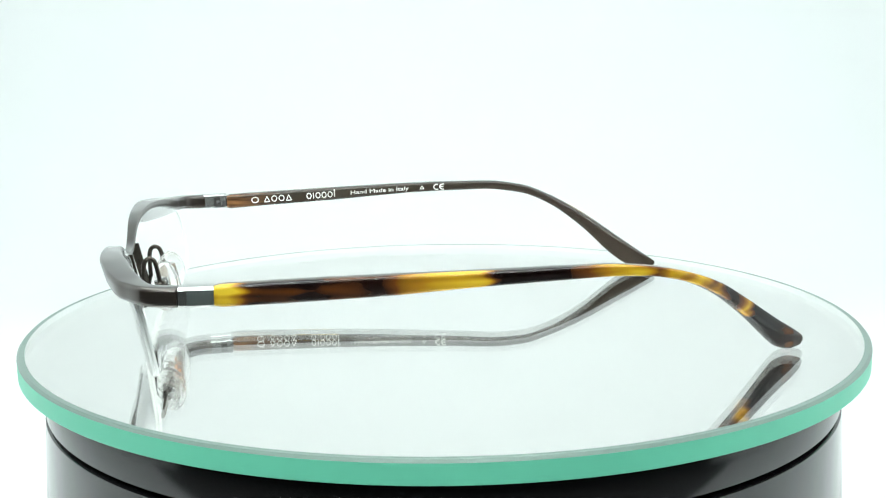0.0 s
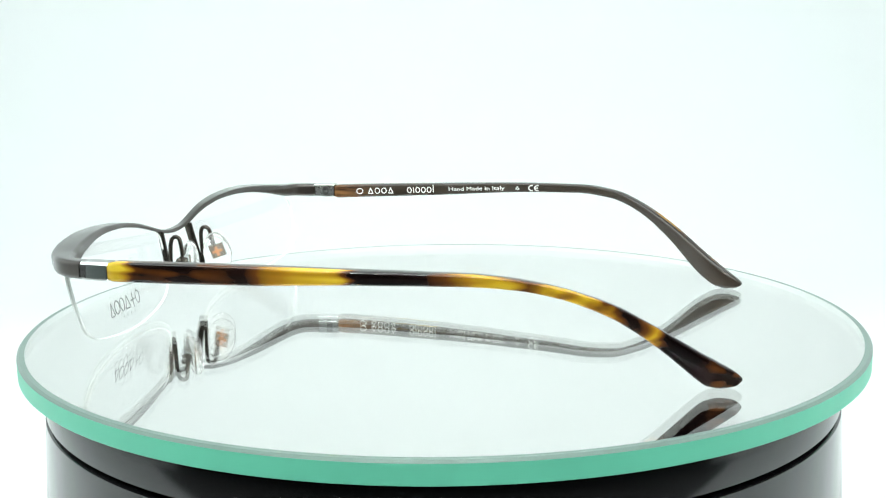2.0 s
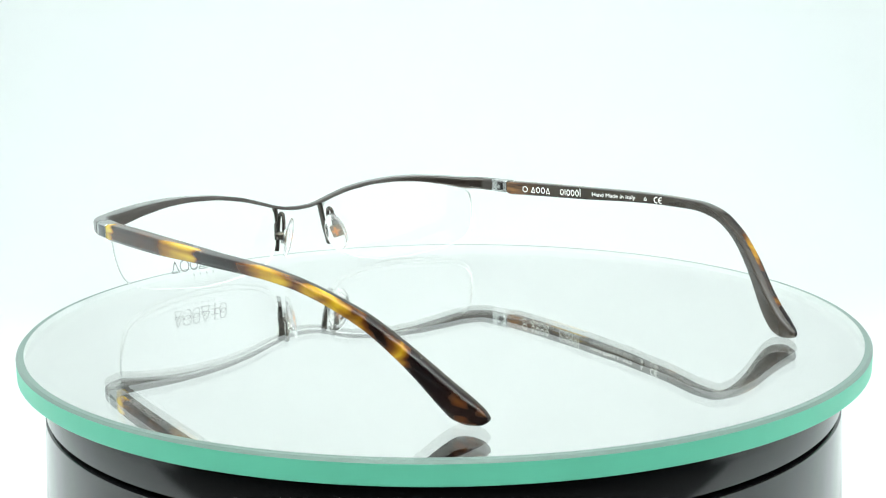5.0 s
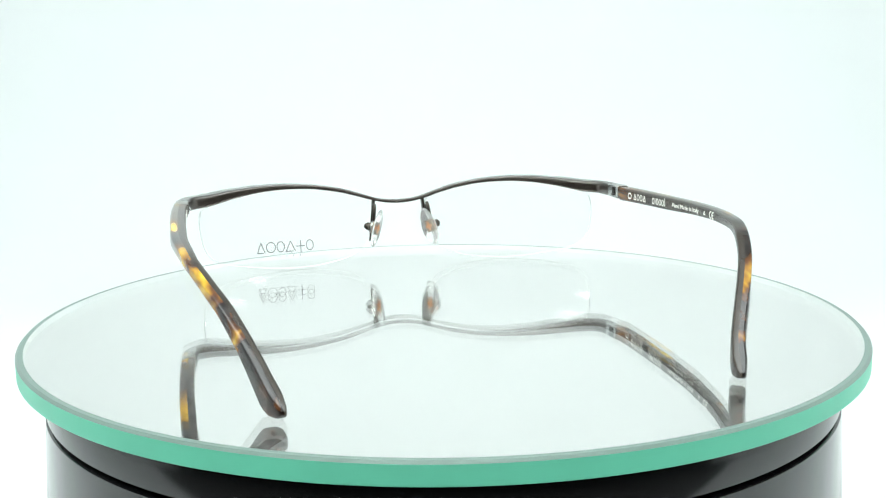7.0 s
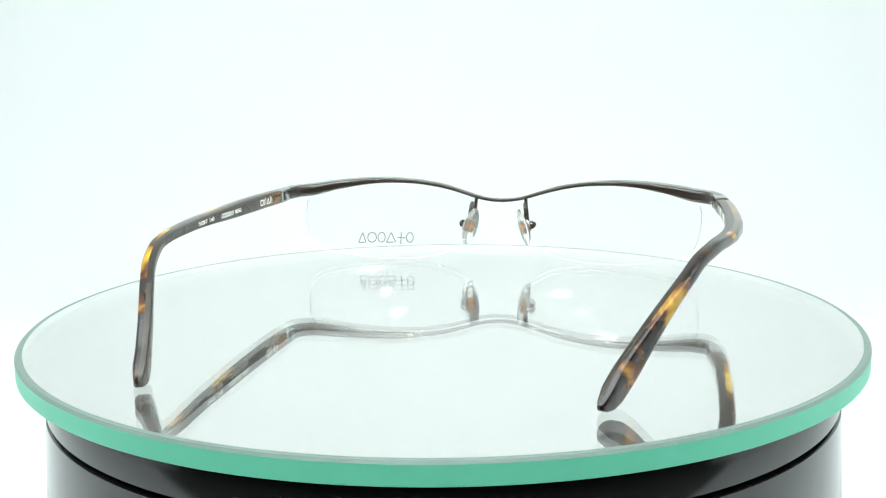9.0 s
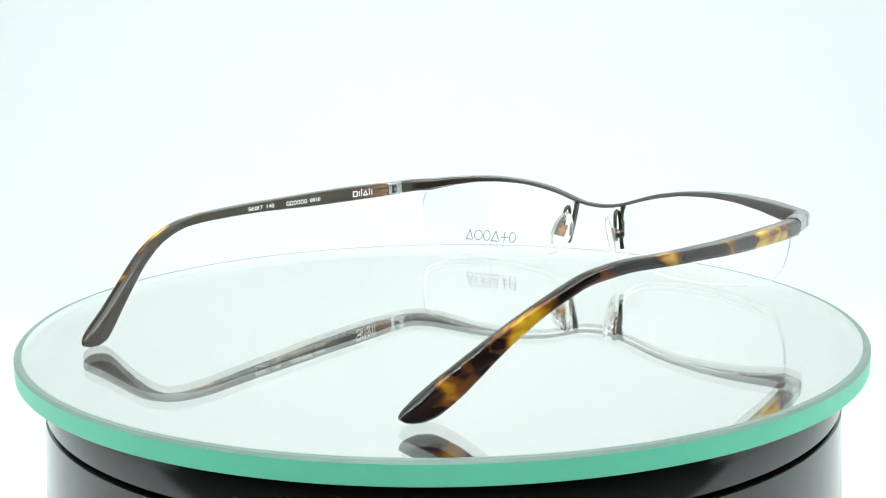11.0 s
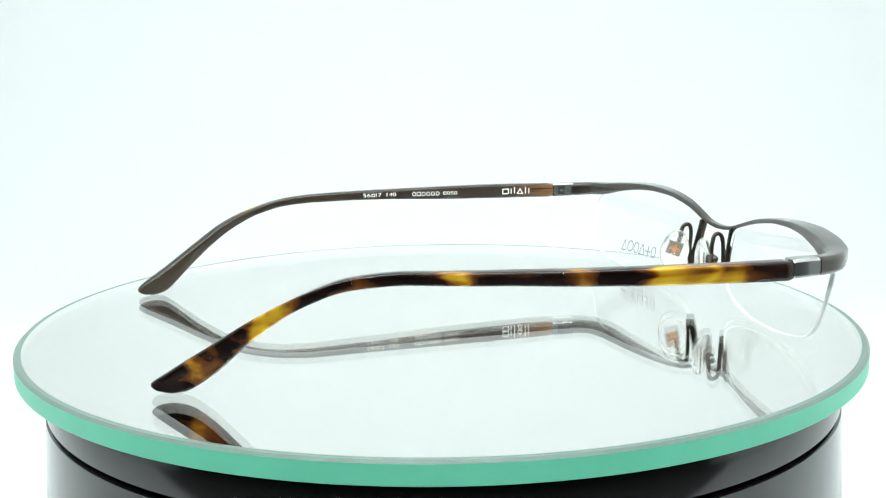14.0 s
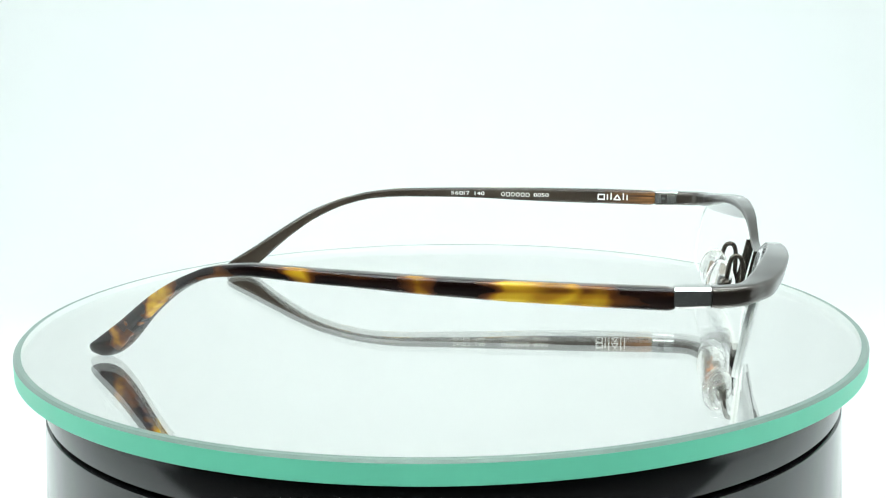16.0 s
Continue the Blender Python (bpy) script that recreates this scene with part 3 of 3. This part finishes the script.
def nose_side(s):
    # post beside the lens
    a = [(8.2, 20.6), (8.5, 17), (8.9, 13), (9.5, 9), (9.8, 7.4)]
    rings = []
    for x, z in a:
        rings.append(superring(mm(s * x + CX, front_y(x, z) - 1.3, z), (1, 0, 0), (0, 1, 0), 0.00052, 0.00120, 12, 0.5))
    part("rim_post", loft(rings), GUNMETAL, glasses, "dark metal rim post by the nose")
    w = [(9.7, 76.1, 8.4), (9.6, 75.9, 11), (9.3, 76.0, 14), (9.0, 76.0, 17), (8.8, 75.6, 18.9), (8.7, 74.5, 19.6), (8.8, 73.3, 19.0), (9.1, 72.7, 17), (9.4, 72.3, 14.6), (9.6, 71.8, 12.9)]
    part("pad_arm", tube([mm(s * x + CX, y, z) for x, y, z in w], 0.00058, 12), GUNMETAL, glasses, "bent dark wire arm of the nose pad")
    # pad: a clear oval that faces the nose
    n = Vector((-s * 0.88, -0.38, -0.22)).normalized()
    upv = Vector((0, 0, 1))
    v = (upv - n * upv.dot(n)).normalized()
    v = (Matrix.Rotation(radians(8 * s), 3, n) @ v)
    h = n.cross(v)
    c = mm(s * 8.6 + CX, 70.8, 12.3)
    bm = bmesh.new()
    bmesh.ops.create_uvsphere(bm, u_segments=28, v_segments=16, radius=1.0)
    for q in bm.verts:
        k = 1.0 - 0.12 * q.co.y
        q.co = Vector((q.co.x * k, q.co.y, q.co.z))
    m = Matrix((h * 0.0041, v * 0.0062, n * 0.00115)).transposed().to_4x4()
    bmesh.ops.transform(bm, matrix=Matrix.Translation(c) @ m, verts=bm.verts)
    pad = part("nose_pad", bm, SILICONE, glasses, "clear silicone nose pad")
    pad.visible_shadow = False
    cb = c - n * 0.0013
    hr, vr = Matrix.Rotation(radians(10 * s), 3, n) @ h, Matrix.Rotation(radians(10 * s), 3, n) @ v
    part("pad_plate", box(cb - n * 0.0003, hr * 0.0019, vr * 0.0019, n * 0.0003, 0.00012), STEEL, pad, "square steel plate behind the pad")
    part("plate_face", box(cb + n * 0.0002, hr * 0.0019, vr * 0.0019, n * 0.0002, 0.0001), PLATE, pad, "square brown face of the plate")
    h, v = hr, vr
    cf = cb + n * 0.00054
    bm = box(cf, h * 0.0014, v * 0.00038, n * 0.00005)
    add_box(bm, cf, h * 0.00038, v * 0.0014, n * 0.00006)
    part("pad_cross", bm, ORANGE, pad, "orange cross on the plate")
    bm = box(c - n * 0.0025, h * 0.0012, v * 0.0012, n * 0.0009, 0.0002)
    ball = bmesh.new()
    bmesh.ops.create_uvsphere(ball, u_segments=12, v_segments=8, radius=0.0010)
    bmesh.ops.transform(ball, matrix=Matrix.Translation(c - n * 0.0034), verts=ball.verts)
    part("pad_screw", ball, GUNMETAL, pad, "small steel screw head")
    part("pad_mount", bm, GUNMETAL, pad, "small steel clip behind the pad")


for s in (-1, 1):
    nose_side(s)


# ---------------------------------------------------------------- writing
def text_mesh(body, size):
    cu = bpy.data.curves.new("writing", "FONT")
    cu.body, cu.size, cu.extrude = body, size, 0.00002
    cu.align_y = "CENTER"
    ob = new("writing", cu)
    me = bpy.data.meshes.new_from_object(ob.evaluated_get(bpy.context.evaluated_depsgraph_get()))
    bpy.data.objects.remove(ob)
    return me


def on_temple(side, y0, y1, height, body, parent):
    """Writing on the inner face between y0 and y1 (mm), as read from the other side."""
    ys = np.array([y0, y1])
    x, u, lo = temple_line(side, ys)
    d = half_thick(side, ys) + 0.03
    z = (u + lo) / 2
    a, b = mm(x[0] - side * d[0], y0, z[0]), mm(x[1] - side * d[1], y1, z[1])
    n = Vector((-side, 0, 0))
    ux = (b - a).normalized()
    uy = n.cross(ux)
    me = text_mesh(body, height * 1.38 * 0.001)
    xs = [q.co.x for q in me.vertices]
    k = (b - a).length / (max(xs) - min(xs))
    for q in me.vertices:
        q.co = a + ux * ((q.co.x - min(xs)) * k) + uy * q.co.y + n * q.co.z
    me.materials.append(INK)
    ob = new("writing", me)
    ob.parent = parent
    return tagged(ob, "small white printed writing")


def shape_lines(kind):
    """Strokes of a plain shape in a unit square, as polylines."""
    def arc(cx, cy, rx, ry, a0, a1, n=14):
        return [(cx + rx * math.cos(radians(a0 + (a1 - a0) * i / n)), cy + ry * math.sin(radians(a0 + (a1 - a0) * i / n))) for i in range(n + 1)]
    return {"ring": [arc(0.5, 0.5, 0.5, 0.5, 0, 360, 18)],
            "tri": [[(0, 0), (0.5, 1), (1, 0), (0.2, 0)]],
            "bar": [[(0.5, 0), (0.5, 1)]],
            "tall": [[(0.5, 0), (0.5, 1.35)]],
            "box": [[(0, 0), (0, 1), (1, 1), (1, 0), (0, 0)]],
            "cross": [[(0.5, -0.15), (0.5, 1)], [(0, 0.45), (1, 0.45)]],
            "open_arc": [arc(0.75, 0.5, 0.75, 0.5, 80, 280)],
            "barred_arc": [arc(0.75, 0.5, 0.75, 0.5, 80, 280), [(0, 0.5), (0.75, 0.5)]]}[kind]


def stroke_box(bm, a, b, n, w):
    """A thin flat stroke from a to b on a face with normal n."""
    t = (b - a).normalized()
    add_box(bm, (a + b) / 2, (b - a) / 2 + t * w * 0.5, t.cross(n).normalized() * w, n * 0.00002)


def shapes_on_temple(side, y0, y1, height, kinds, parent, name="print_bars", w=0.13, gap=0.45, dz=0.0):
    """A row of plain printed shapes on the inner face between y0 and y1 (mm)."""
    ys = np.array([y0, y1])
    x, u, lo = temple_line(side, ys)
    d = half_thick(side, ys) + 0.03
    z = (u + lo) / 2 + dz
    a, b = mm(x[0] - side * d[0], y0, z[0]), mm(x[1] - side * d[1], y1, z[1])
    n = Vector((-side, 0, 0))
    ux = (b - a).normalized()
    uy = n.cross(ux)
    widths = [0.25 if k in ("bar", "tall") else 1.0 for k in kinds]
    unit = (b - a).length / (sum(widths) + gap * (len(kinds) - 1))
    bm = bmesh.new()
    at = 0.0
    for k, wd in zip(kinds, widths):
        for line in shape_lines(k):
            pts = [a + ux * (at + q[0] * wd) * unit + uy * (q[1] - 0.5) * height * 0.001 for q in line]
            for p, q in zip(pts, pts[1:]):
                stroke_box(bm, p, q, n, w * 0.001)
        at += wd + gap
    return part(name, bm, INK, parent, "plain white printed shapes")


R_, L_ = right_temple, left_temple
shapes_on_temple(1, 48.9, 46.8, 1.75, ["ring"], R_)
shapes_on_temple(1, 44.9, 36.4, 1.75, ["tri", "ring", "ring", "tri"], R_)
shapes_on_temple(1, 31.4, 22.4, 1.75, ["ring", "bar", "ring", "ring", "ring", "tall"], R_)
on_temple(1, 17.3, -1.5, 1.25, "Hand Made in Italy", R_)
shapes_on_temple(1, -5.2, -6.4, 0.9, ["tri"], R_, w=0.1)
shapes_on_temple(1, -9.6, -13.0, 1.7, ["open_arc", "barred_arc"], R_, "writing", w=0.15, gap=0.3)
on_temple(-1, -7.3, -4.9, 1.15, "56", L_)
shapes_on_temple(-1, -4.5, -3.6, 0.8, ["box"], L_, w=0.1)
on_temple(-1, -3.2, -1.4, 1.15, "17", L_)
on_temple(-1, 0.3, 3.4, 1.15, "140", L_)
shapes_on_temple(-1, 8.8, 17.7, 1.15, ["ring", "box", "ring", "ring", "ring", "ring"], L_, w=0.1)
on_temple(-1, 19.1, 23.8, 1.15, "0050", L_)
shapes_on_temple(-1, 39.3, 48.5, 1.5, ["box", "bar", "tall", "tri", "tall", "bar"], L_, w=0.17, gap=0.35)


def lens_print():
    """A mark of thin outlined shapes with a cross on the left lens."""
    bm = bmesh.new()
    n = Vector((0, -1, 0.2)).normalized()

    def spot(x, z):
        return mm(-x + CX, front_y(x, z) - 0.5 - 1.33, z)

    x = 28.9
    for kind, w in (("ring", 2.3), ("cross", 2.6), ("tri", 3.0), ("ring", 2.4), ("ring", 2.9), ("tri", 2.4)):
        for line in shape_lines(kind):
            pts = [spot(x + q[0] * w, 5.8 + 3.2 * q[1]) for q in line]
            for p, q in zip(pts, pts[1:]):
                stroke_box(bm, p, q, n, 0.00015)
        x += w + 0.5
    for k in range(4):
        stroke_box(bm, spot(33.2 + 2.2 * k, 4.1), spot(33.35 + 2.2 * k, 4.6), n, 0.00012)
    part("lens_print", bm, GREY_INK, left_lens, "grey mark printed on the lens")


lens_print()


# ---------------------------------------------------------------- turning
def motions():
    rate, zero = -12.4208, 0.195
    rows = [(0.5 * k, pose(0, 0, 0, 0, 0, zero + rate * (0.5 * k - 8.0))) for k in range(33)]
    walk(glasses, rows)
    walk(disc, rows)


motions()
